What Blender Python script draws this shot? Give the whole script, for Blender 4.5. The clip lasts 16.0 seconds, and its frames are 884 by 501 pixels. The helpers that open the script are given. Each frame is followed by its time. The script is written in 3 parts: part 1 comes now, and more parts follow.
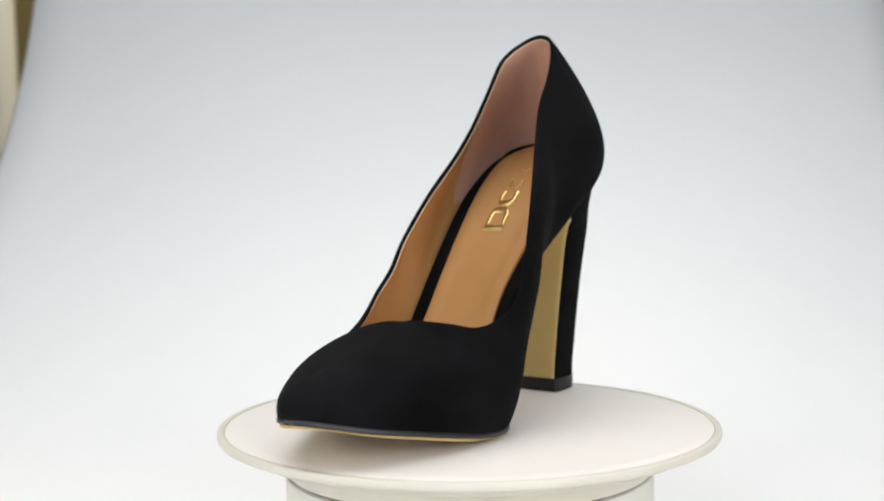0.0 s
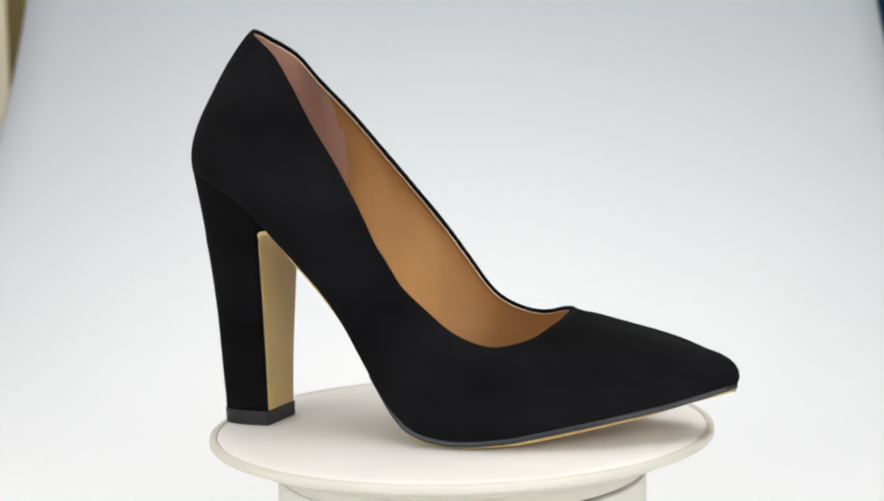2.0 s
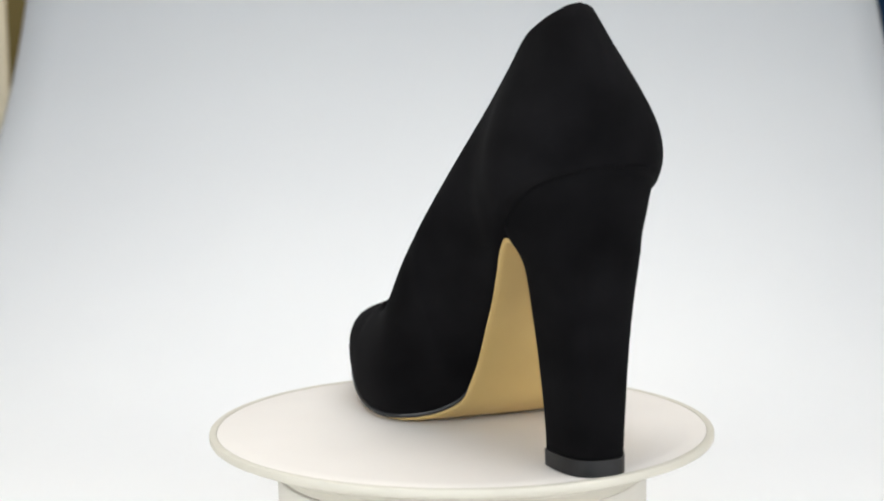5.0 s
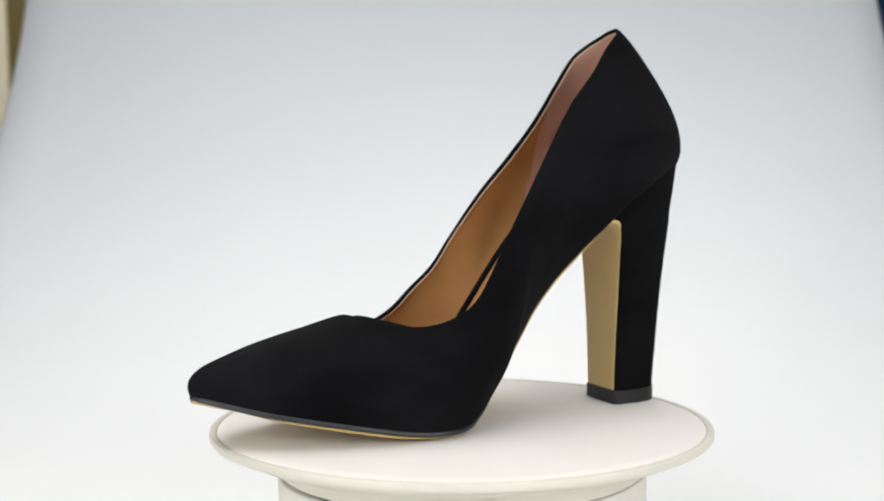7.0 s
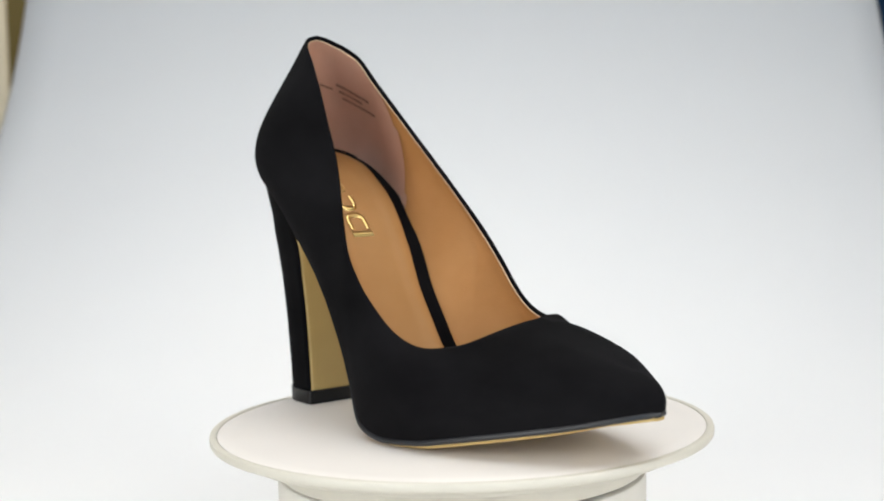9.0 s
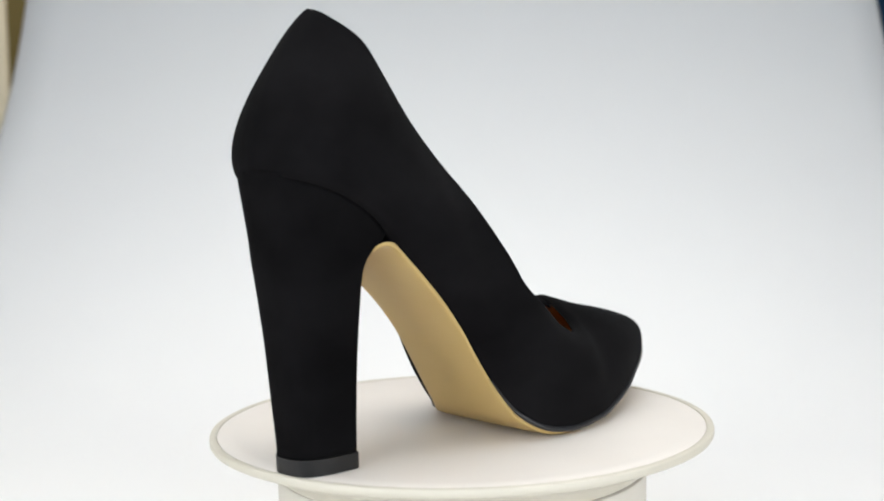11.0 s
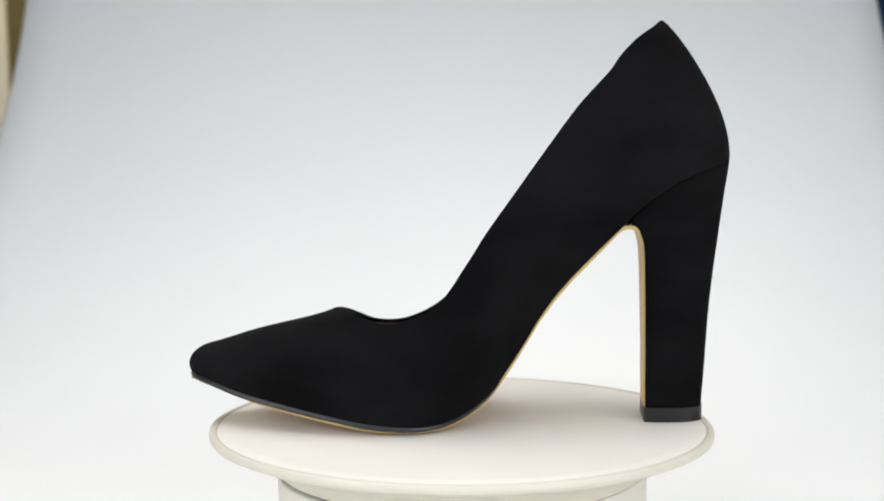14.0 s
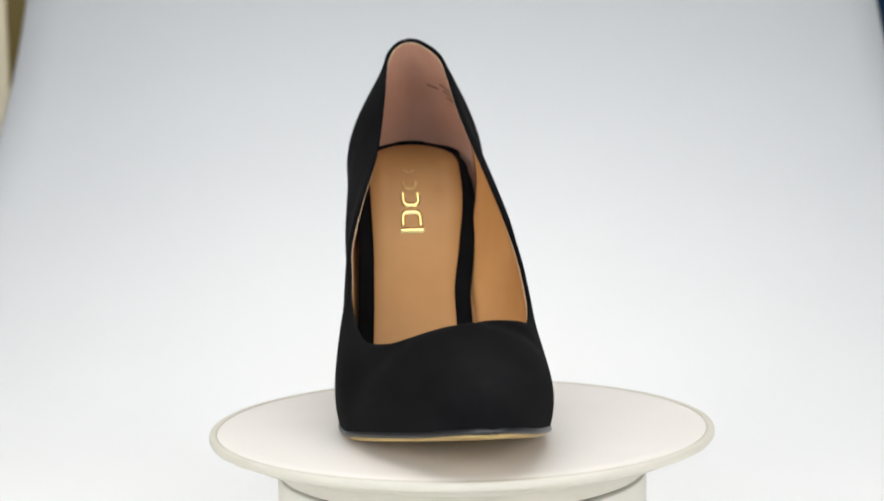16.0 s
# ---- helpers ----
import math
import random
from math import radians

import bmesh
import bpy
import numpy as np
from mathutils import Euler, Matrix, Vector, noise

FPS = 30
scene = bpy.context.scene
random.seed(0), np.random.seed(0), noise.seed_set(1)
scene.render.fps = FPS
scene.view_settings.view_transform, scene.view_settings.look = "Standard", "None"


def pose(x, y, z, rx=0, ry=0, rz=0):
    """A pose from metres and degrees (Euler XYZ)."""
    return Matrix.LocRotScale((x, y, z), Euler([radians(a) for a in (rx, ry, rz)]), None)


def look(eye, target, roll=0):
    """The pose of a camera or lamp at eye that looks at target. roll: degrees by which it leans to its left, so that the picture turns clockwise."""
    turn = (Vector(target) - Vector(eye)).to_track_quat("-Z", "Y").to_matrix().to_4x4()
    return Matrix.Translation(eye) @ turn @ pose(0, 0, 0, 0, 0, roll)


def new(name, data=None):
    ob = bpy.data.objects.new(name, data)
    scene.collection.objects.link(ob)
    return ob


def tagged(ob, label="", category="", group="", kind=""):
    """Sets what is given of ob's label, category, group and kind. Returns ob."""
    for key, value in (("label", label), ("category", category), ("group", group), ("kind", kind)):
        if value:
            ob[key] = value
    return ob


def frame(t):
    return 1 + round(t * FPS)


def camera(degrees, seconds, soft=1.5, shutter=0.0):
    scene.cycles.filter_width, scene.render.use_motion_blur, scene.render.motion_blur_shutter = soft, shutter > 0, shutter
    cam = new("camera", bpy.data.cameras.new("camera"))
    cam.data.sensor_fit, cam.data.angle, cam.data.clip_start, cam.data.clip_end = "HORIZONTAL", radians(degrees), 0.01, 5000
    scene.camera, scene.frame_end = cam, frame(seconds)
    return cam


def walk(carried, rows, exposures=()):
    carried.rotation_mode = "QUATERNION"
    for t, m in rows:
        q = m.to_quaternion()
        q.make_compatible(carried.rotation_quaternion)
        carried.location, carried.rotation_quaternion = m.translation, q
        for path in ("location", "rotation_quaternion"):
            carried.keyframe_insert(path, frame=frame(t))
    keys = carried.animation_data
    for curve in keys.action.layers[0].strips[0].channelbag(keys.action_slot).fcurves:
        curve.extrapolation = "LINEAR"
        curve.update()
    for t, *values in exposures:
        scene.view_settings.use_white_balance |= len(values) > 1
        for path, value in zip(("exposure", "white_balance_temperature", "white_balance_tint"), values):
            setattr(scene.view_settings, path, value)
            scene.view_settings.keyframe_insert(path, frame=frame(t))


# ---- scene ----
cam = camera(36.9, 16.0, soft=1.9)
TOP = 0.062                                   # height of the turntable's plate above the paper
cam.data.dof.use_dof, cam.data.dof.focus_distance, cam.data.dof.aperture_fstop = True, 0.50, 13.0
EYE = (0.0, -0.5258, 0.1147 + TOP)


def eye_pose(extra):
    return pose(*EYE, 90 - 4.96, 0, 0.71 + extra) @ pose(0, 0, 0, 0, 0, -0.96)


# the camera settles to the right in the first second and then stands still
walk(cam, [(0.0, eye_pose(0.329)), (0.25, eye_pose(0.268)), (0.5, eye_pose(0.19)), (0.75, eye_pose(0.12)), (1.0, eye_pose(0.06)),
           (1.3, eye_pose(0.0)), (2.0, eye_pose(0.0)), (16.0, eye_pose(0.0))],
     exposures=[(0.0, 0.0), (16.0, 0.0)])

# degrees that the plate has turned, second by second
TURN = [(0.0, -25.4), (0.5, -0.8), (0.7, 9.2), (1.0, 26.3), (1.5, 52.1), (2.0, 78.6), (2.5, 102.4), (3.0, 125.6), (3.5, 146.6),
        (4.0, 167.2), (4.5, 187.0), (5.0, 210.4), (5.5, 233.3), (6.2, 266.5), (6.8, 294.5), (7.4, 322.8), (8.0, 353.7), (8.2, 364.5),
        (8.7, 391.0), (9.3, 422.0), (9.8, 447.0), (10.3, 469.4), (10.6, 483.6), (11.0, 501.9), (11.5, 521.6), (12.0, 542.5),
        (12.5, 564.2), (13.0, 587.4), (13.5, 610.9), (14.0, 635.2), (14.5, 658.8), (15.0, 683.4), (15.5, 706.8), (16.0, 733.8)]


def turned(angle):
    return pose(0, 0, TOP, 0, 0, angle - 90) @ pose(0, 0, 0, 0, -0.78, 0)


# ---- light ----
world = bpy.data.worlds.new("world")
scene.world = world
world.use_nodes = True
world.node_tree.nodes["Background"].inputs["Color"].default_value = (0.75, 0.85, 1.0, 1)
world.node_tree.nodes["Background"].inputs["Strength"].default_value = 0.25


def softbox(name, eye, target, sx, sy, watts, colour, spread=180):
    lamp = bpy.data.lights.new(name, "AREA")
    lamp.shape, lamp.size, lamp.size_y, lamp.energy, lamp.color = "RECTANGLE", sx, sy, watts, colour
    lamp.spread = radians(spread)
    ob = new(name, lamp)
    ob.matrix_basis = look(eye, target)
    return ob


softbox("softbox_overhead", (0.0, 0.05, 0.78), (0.0, 0.06, 0.0), 1.0, 0.9, 3.15, (1.0, 0.982, 0.95), 104)
softbox("softbox_left", (-0.50, -0.52, 0.27), (0.0, 0.02, 0.06), 0.60, 0.45, 1.45, (1.0, 0.985, 0.96), 110)
softbox("softbox_right", (0.50, -0.52, 0.27), (0.0, 0.02, 0.06), 0.60, 0.45, 1.45, (1.0, 0.985, 0.96), 110)
# added cool fill from an unseen source behind the camera, to blue the upper sweep
softbox("window_light", (0.0, -2.1, 0.9), (0.0, 0.5, 0.2), 1.6, 1.2, 13.2, (0.42, 0.695, 1.0))
# added fill hidden behind the paper, only to brighten the back wall and curtains
softbox("ceiling_light", (-0.1, 1.25, 1.7), (-0.1, 1.32, 0.0), 0.4, 0.3, 27.0, (1.0, 0.93, 0.82))


# ---- materials ----
def mat(name, colour, rough=0.6, colour2=None, scale=60.0, bump=0.0, bump_scale=400.0, metal=0.0, sheen=0.0, coat=0.0, detail=4.0, spec=0.5,
        stretch=(1, 1, 1), rough2=None):
    m = bpy.data.materials.new(name)
    m.use_nodes = True
    n, l = m.node_tree.nodes, m.node_tree.links
    b = n["Principled BSDF"]
    b.inputs["Roughness"].default_value, b.inputs["Metallic"].default_value = rough, metal
    b.inputs["Sheen Weight"].default_value, b.inputs["Coat Weight"].default_value = sheen, coat
    b.inputs["Specular IOR Level"].default_value = spec
    co = n.new("ShaderNodeTexCoord")
    mp = n.new("ShaderNodeMapping")
    mp.inputs["Scale"].default_value = stretch
    l.new(co.outputs["Object"], mp.inputs["Vector"])
    big = n.new("ShaderNodeTexNoise")
    big.inputs["Scale"].default_value, big.inputs["Detail"].default_value = scale, detail
    l.new(mp.outputs["Vector"], big.inputs["Vector"])
    ramp = n.new("ShaderNodeValToRGB")
    ramp.color_ramp.elements[0].position, ramp.color_ramp.elements[1].position = 0.32, 0.68
    ramp.color_ramp.elements[0].color = (*colour, 1)
    ramp.color_ramp.elements[1].color = (*(colour2 or colour), 1)
    l.new(big.outputs["Fac"], ramp.inputs["Fac"])
    l.new(ramp.outputs["Color"], b.inputs["Base Color"])
    if rough2 is not None:
        rr = n.new("ShaderNodeMapRange")
        rr.inputs["To Min"].default_value, rr.inputs["To Max"].default_value = rough, rough2
        l.new(big.outputs["Fac"], rr.inputs["Value"])
        l.new(rr.outputs["Result"], b.inputs["Roughness"])
    if bump:
        fine = n.new("ShaderNodeTexNoise")
        fine.inputs["Scale"].default_value, fine.inputs["Detail"].default_value = bump_scale, 3.0
        l.new(mp.outputs["Vector"], fine.inputs["Vector"])
        bp = n.new("ShaderNodeBump")
        bp.inputs["Strength"].default_value, bp.inputs["Distance"].default_value = bump, 0.0006
        l.new(fine.outputs["Fac"], bp.inputs["Height"])
        l.new(bp.outputs["Normal"], b.inputs["Normal"])
    return m


def suede(name, depth=1.0):
    """Black napped suede: brushed patches of lighter and darker nap over a fine fibre relief."""
    m = mat(name, (0.0030 * depth, 0.0028 * depth, 0.0032 * depth), 0.95, (0.0078 * depth, 0.0074 * depth, 0.0082 * depth), 34, 0.4, 2600, sheen=0.011 * depth, spec=0.04,
            detail=6.0, stretch=(0.6, 1.0, 1.0))
    m.node_tree.nodes["Principled BSDF"].inputs["Sheen Roughness"].default_value = 0.45
    return m


SUEDE = suede("black_suede")
HEEL = suede("heel_suede", 0.85)
RUBBER = mat("black_rubber", (0.005, 0.005, 0.0055), 0.42, (0.009, 0.009, 0.010), 120, 0.15, 900, spec=0.35)
WELT = mat("black_welt", (0.010, 0.0105, 0.012), 0.36, (0.018, 0.019, 0.022), 90, 0.1, 900, spec=0.45)
LINING = mat("tan_lining", (0.425, 0.20, 0.065), 0.6, (0.50, 0.245, 0.088), 35, 0.25, 1500, spec=0.2)
EDGE = mat("pale_lining_edge", (0.60, 0.40, 0.25), 0.6, (0.66, 0.46, 0.30), 60)
GRIP = mat("heel_grip_suede", (0.49, 0.275, 0.185), 0.9, (0.56, 0.325, 0.23), 40, 0.3, 2200, sheen=0.05, spec=0.2)
INSOLE = mat("tan_insole", (0.34, 0.165, 0.052), 0.55, (0.395, 0.20, 0.070), 30, 0.15, 1400, spec=0.3)
SOLE = mat("beige_sole", (0.46, 0.32, 0.115), 0.48, (0.52, 0.365, 0.14), 25, 0.15, 1200)
GOLD = mat("gold_foil", (0.85, 0.62, 0.22), 0.28, (0.9, 0.68, 0.3), 200, metal=1.0)
FADED = mat("faded_gold_foil", (0.40, 0.23, 0.075), 0.42, (0.52, 0.33, 0.12), 300, metal=0.55)
INK = mat("brown_ink", (0.20, 0.105, 0.07), 0.8, (0.30, 0.165, 0.11), 200)
PLATE = mat("white_plate_plastic", (0.70, 0.66, 0.615), 0.6, (0.73, 0.69, 0.645), 18, 0.06, 700, rough2=0.7)
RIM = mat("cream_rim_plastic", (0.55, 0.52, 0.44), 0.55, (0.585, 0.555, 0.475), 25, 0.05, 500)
BASE = mat("cream_base_plastic", (0.61, 0.59, 0.535), 0.55, (0.64, 0.615, 0.56), 20, 0.05, 500)
PAPER = mat("white_paper", (0.80, 0.80, 0.80), 0.75, (0.83, 0.83, 0.825), 3.0, 0.1, 300, spec=0.3)
OLIVE = mat("olive_wall_paint", (0.215, 0.175, 0.068), 0.8, (0.245, 0.20, 0.082), 4, 0.1, 60)
CREAM = mat("cream_curtain", (0.80, 0.77, 0.66), 0.9, (0.84, 0.81, 0.70), 9, 0.2, 200)
BLUE = mat("dark_blue_fabric", (0.012, 0.065, 0.16), 0.85, (0.02, 0.085, 0.20), 12, 0.2, 300)
WOOD = mat("brown_table_wood", (0.16, 0.09, 0.045), 0.5, (0.24, 0.14, 0.07), 6, 0.2, 90, stretch=(1, 8, 8))
WALL = mat("white_room_paint", (0.55, 0.55, 0.54), 0.85, (0.6, 0.6, 0.59), 3, 0.1, 80)


# ---- mesh helpers ----
def mesh_of(name, bm, material, smooth=True):
    bmesh.ops.recalc_face_normals(bm, faces=bm.faces)
    me = bpy.data.meshes.new(name)
    bm.to_mesh(me)
    bm.free()
    me.materials.append(material)
    for f in me.polygons:
        f.use_smooth = smooth
    return me


def part(name, bm, material, parent, label="", smooth=True):
    ob = new(name, mesh_of(name, bm, material, smooth))
    ob.parent = parent
    return tagged(ob, label)


def grid(rows, closed=False, caps=False):
    """A sheet of quads through rows of points."""
    bm = bmesh.new()
    vs = [[bm.verts.new(p) for p in row] for row in rows]
    k = len(rows[0])
    for a, b in zip(vs, vs[1:]):
        for i in range(k if closed else k - 1):
            j = (i + 1) % k
            bm.faces.new((a[i], a[j], b[j], b[i]))
    if caps:
        bm.faces.new(vs[0])
        bm.faces.new(vs[-1])
    return bm


def lathe(profile, steps=160):
    """A solid turned about z; the profile runs from the axis out and back to the axis (radius, height)."""
    bm = bmesh.new()
    rings = []
    for r, z in profile:
        if r < 1e-6:
            rings.append([bm.verts.new((0, 0, z))])
        else:
            rings.append([bm.verts.new((r * math.cos(2 * math.pi * i / steps), r * math.sin(2 * math.pi * i / steps), z)) for i in range(steps)])
    for a, b in zip(rings, rings[1:]):
        for i in range(steps):
            j = (i + 1) % steps
            if len(a) == 1:
                bm.faces.new((a[0], b[i], b[j]))
            elif len(b) == 1:
                bm.faces.new((a[i], a[j], b[0]))
            else:
                bm.faces.new((a[i], a[j], b[j], b[i]))
    return bm


def sharpen(ob, degrees=35):
    """Marks edges sharper than this so that smooth shading keeps them crisp."""
    me = ob.data
    bm = bmesh.new()
    bm.from_mesh(me)
    for e in bm.edges:
        if len(e.link_faces) == 2 and e.calc_face_angle(0) > radians(degrees):
            e.smooth = False
    bm.to_mesh(me)
    bm.free()
    return ob


def spline(keys, n):
    """n points on a smooth monotone-ish curve through the rows of keys (parameter = row number)."""
    k = np.array(keys, float)
    t = np.arange(len(k))
    m = np.empty_like(k)
    m[1:-1] = (k[2:] - k[:-2]) / 2
    m[0], m[-1] = k[1] - k[0], k[-1] - k[-2]
    s = np.linspace(0, len(k) - 1, n)
    i = np.minimum(s.astype(int), len(k) - 2)
    u = (s - i)[:, None]
    h = (2 * u**3 - 3 * u**2 + 1, u**3 - 2 * u**2 + u, -2 * u**3 + 3 * u**2, u**3 - u**2)
    return h[0] * k[i] + h[1] * m[i] + h[2] * k[i + 1] + h[3] * m[i + 1]


def curve_at(x, pts):
    """Smooth value at x on the curve through (x, value) points in rising x."""
    px, py = np.array(pts, float).T
    d = np.diff(py) / np.diff(px)
    m = np.concatenate([[d[0]], np.where(d[:-1] * d[1:] > 0, 2 * d[:-1] * d[1:] / (d[:-1] + d[1:] + 1e-12), 0.0), [d[-1]]])
    x = np.clip(np.asarray(x, float), px[0], px[-1])
    i = np.clip(np.searchsorted(px, x) - 1, 0, len(px) - 2)
    h = px[i + 1] - px[i]
    u = (x - px[i]) / h
    return ((2 * u**3 - 3 * u**2 + 1) * py[i] + (u**3 - 2 * u**2 + u) * h * m[i] + (-2 * u**3 + 3 * u**2) * py[i + 1] + (u**3 - u**2) * h * m[i + 1])


# ---- the setting ----
def setting():
    # paper sweep: flat on the table, then a wide arc up the back
    half_l, half_r = 0.3875, 0.3772
    y0, r = 0.164, 0.58
    line = [(-0.95, 0.0), (-0.5, 0.0), (-0.2, 0.0), (0.0, 0.0), (0.1, 0.0)]
    line += [(y0 + r * math.sin(a), r - r * math.cos(a)) for a in np.linspace(0, math.pi / 2, 40)]
    line += [(y0 + r, r + 0.1), (y0 + r, r + 0.3), (y0 + r, r + 0.6)]
    rows = []
    for y, z in line:
        row = []
        for u in np.concatenate([np.linspace(-1, -0.86, 18)[:-1], np.linspace(-0.86, 0.86, 41), np.linspace(0.86, 1, 18)[1:]]):
            x = u * (half_l if u < 0 else half_r)
            lift = max(0.0, (abs(u) - 0.90) / 0.10)             # the long edges curl back a little
            tilt = min(1.0, max(0.0, z / 0.15))
            row.append((x, y + 0.010 * lift**2 * tilt, z + 0.001 - 0.003 * lift**2 * tilt))
        rows.append(row)
    bm = grid(rows)
    paper = new("paper_backdrop", mesh_of("paper_backdrop", bm, PAPER))
    paper.modifiers.new("thick", "SOLIDIFY").thickness = 0.0008
    tagged(paper, "white seamless paper sweep curving up behind the turntable", "backdrop", kind="structure")

    def slab(name, x0, x1, ya, yb, za, zb, material, label, category):
        b = bmesh.new()
        bmesh.ops.create_cube(b, size=1, matrix=Matrix.Translation(((x0 + x1) / 2, (ya + yb) / 2, (za + zb) / 2)) @ Matrix.Diagonal((x1 - x0, yb - ya, zb - za, 1)))
        o = new(name, mesh_of(name, b, material, False))
        return tagged(o, label, category, kind="structure")

    slab("table", -0.9, 0.9, -1.0, 0.8, -0.04, -0.001, WOOD, "brown wooden table under the paper sweep", "table")
    slab("floor", -2.0, 2.0, -2.2, 2.2, -0.80, -0.75, WOOD, "brown wooden room floor", "floor")
    slab("wall_north", -2.0, 2.0, 1.6, 1.7, -0.75, 1.75, OLIVE, "olive brown painted wall behind the backdrop", "wall")
    slab("wall_south", -2.0, 2.0, -2.3, -2.2, -0.75, 1.75, WALL, "plain white painted room wall", "wall")
    slab("wall_west", -2.1, -2.0, -2.3, 1.7, -0.75, 1.75, WALL, "plain white painted room wall", "wall")
    slab("wall_east", 2.0, 2.1, -2.3, 1.7, -0.75, 1.75, WALL, "plain white painted room wall", "wall")
    slab("ceiling", -2.1, 2.1, -2.3, 1.7, 1.75, 1.85, WALL, "plain white ceiling", "ceiling")


def folded_cloth(name, x0, x1, y, material, label, category, folds):
    rows = []
    for z in np.linspace(-0.7, 1.6, 12):
        rows.append([(x0 + (x1 - x0) * u, y + 0.03 * math.sin(u * folds * 2 * math.pi) + 0.004 * math.sin(5 * z + 9 * u), z) for u in np.linspace(0, 1, 12 * folds + 1)])
    ob = new(name, mesh_of(name, grid(rows), material))
    ob.modifiers.new("thick", "SOLIDIFY").thickness = 0.003
    return tagged(ob, label, category)


setting()
folded_cloth("curtain", -1.15, -0.664, 1.45, CREAM, "pale cream curtain hanging beside the olive wall", "curtain", 5)
folded_cloth("curtain", 0.60, 1.2, 1.45, BLUE, "dark blue curtain hanging behind the backdrop edge", "curtain", 5)


# ---- turntable ----
def turntable():
    table = new("turntable")
    tagged(table, "cream plastic display turntable standing on white paper", "turntable")
    base = [(0, 0), (0.0745, 0), (0.0755, 0.001), (0.0745, 0.0025), (0.0738, 0.004), (0.0737, 0.0430), (0.0734, 0.0437), (0.0728, 0.0440), (0.0700, 0.0440), (0, 0.0440)]
    part("base", lathe(base), BASE, table, "cream round plastic base")
    disc = new("disc")
    disc.parent = table
    tagged(disc, "round revolving plate")
    rim = [(0.0915, -0.0030), (0.0950, -0.0034), (0.0986, -0.0034), (0.0996, -0.0031), (0.1000, -0.0024), (0.1000, -0.0009), (0.0998, -0.0003), (0.0993, 0.0000),
           (0.0984, 0.0001), (0.0976, 0.0000), (0.09725, -0.0001), (0.0971, -0.0003), (0.0971, -0.0014), (0.0915, -0.0016)]
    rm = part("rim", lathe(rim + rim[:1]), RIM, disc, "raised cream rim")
    top = [(0, -0.0016), (0, -0.0002), (0.02, -0.0002), (0.06, -0.0002), (0.09, -0.0002), (0.0967, -0.0002), (0.09695, -0.00035), (0.09695, -0.0016), (0, -0.0016)]
    part("plate_top", lathe(top[1:]), PLATE, disc, "matt white top face")
    under = [(0, -0.0016), (0.0912, -0.0020), (0.0912, -0.0062), (0.0900, -0.0074), (0.0860, -0.0080), (0.0760, -0.0090), (0.0745, -0.0098), (0.0738, -0.0120), (0.0735, -0.0168), (0.0731, -0.0173), (0, -0.0173)]
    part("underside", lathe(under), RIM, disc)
    for ob in (rm, *table.children_recursive):
        if ob.data:
            sharpen(ob, 40)
    return table, disc


TABLE, DISC = turntable()


# ---- shoe: millimetres, x to the toe, y to the inner side, z up, heel front at the origin ----
MM = 0.001
SOLE_Z = [(10, 78.5), (21, 67), (32, 55), (41, 43), (48, 31), (55, 20.0), (63, 9.6), (72, 3.7), (80, 1.5), (88, 0.8), (96, 1.0), (108, 2.1), (117, 3.7), (130, 6.1), (143, 8.5),
          (161, 12.0), (170, 14.2), (180, 16.6), (190, 18.5)]
SEAT_Z = [(-35, 105), (-28, 103.2), (-15, 98.5), (0, 89.5), (6, 84), (10, 79.5)]


def feather_z(x):
    return np.where(np.asarray(x) > 10, curve_at(x, SOLE_Z) + 1.0, curve_at(x, SEAT_Z))


# station: feather (x, y), top point (x, y, z), bulge at the foot, rise, reach at the top, drop at the top
OUTER = [
    (183, 14.6, 167.9, 15.5, 32.5, 5.5, 7.9, 10.6, 0.1), (179.1, 8.2, 163.8, 15.4, 33.6, 3.3, 9, 12.2, 0.1), (168.1, -0.8, 156.9, 15.2, 36.6, 4, 11, 14, 0.1),
    (153.1, -10, 147.7, 15.3, 39.1, 4, 15.5, 22.5, 0.1), (138.5, -18.8, 134.5, 15.5, 42.1, 4.2, 17, 28.5, 0.1), (125.3, -25, 127.0, 15.3, 44.7, 4.4, 17.3, 30, 0.1),
    (115.1, -29, 122.0, 14, 45.9, 4.6, 16.3, 26, 0.1), (108.8, -31, 114.8, -4.6, 39.6, 4.8, 15, 22, 0.6), (103, -32, 106.5, -17.6, 36.9, 4.8, 14.5, 15, 2.4),
    (96.9, -33, 98.4, -24.4, 37.2, 4.8, 13.9, 11, 4.2), (88.5, -34, 87.6, -27.7, 42.0, 4.6, 14.3, 7.5, 6), (79.7, -33.7, 77.8, -29.5, 50.2, 3.9, 15.7, 4.8, 7.3),
    (70.7, -32.4, 67.9, -29.6, 59.0, 3.6, 17.5, 2.5, 9), (61.4, -28.9, 59.1, -29.2, 71.6, 4, 19.3, 2.8, 11), (50.2, -25.8, 48.1, -24.0, 89.6, 7.2, 20.8, 7, 12.4),
    (37.3, -24.6, 36.3, -17.9, 106.1, 12.6, 21.6, 9.4, 13), (24.4, -24.6, 25.8, -14.7, 120.8, 13, 21.4, 8.4, 13.5), (10.8, -25, 16.6, -12.6, 136.2, 11.8, 21, 6.5, 13.3),
    (-2.8, -25.2, 9.2, -11.6, 147.4, 12.2, 21, 3.7, 12.7), (-16.5, -23.1, 3.0, -10.0, 152.6, 9.9, 21.4, 1.5, 11.7), (-26.2, -16.8, -2.2, -7.2, 156.3, 5.4, 21.1, 3.4, 9.1),
    (-30.7, -8.3, -4.9, -3.8, 158.8, 2.4, 19.5, 6.8, 6.8), (-33.4, -0.2, -6.2, 0.8, 160, 1.3, 17.5, 9.0, 6.7)]
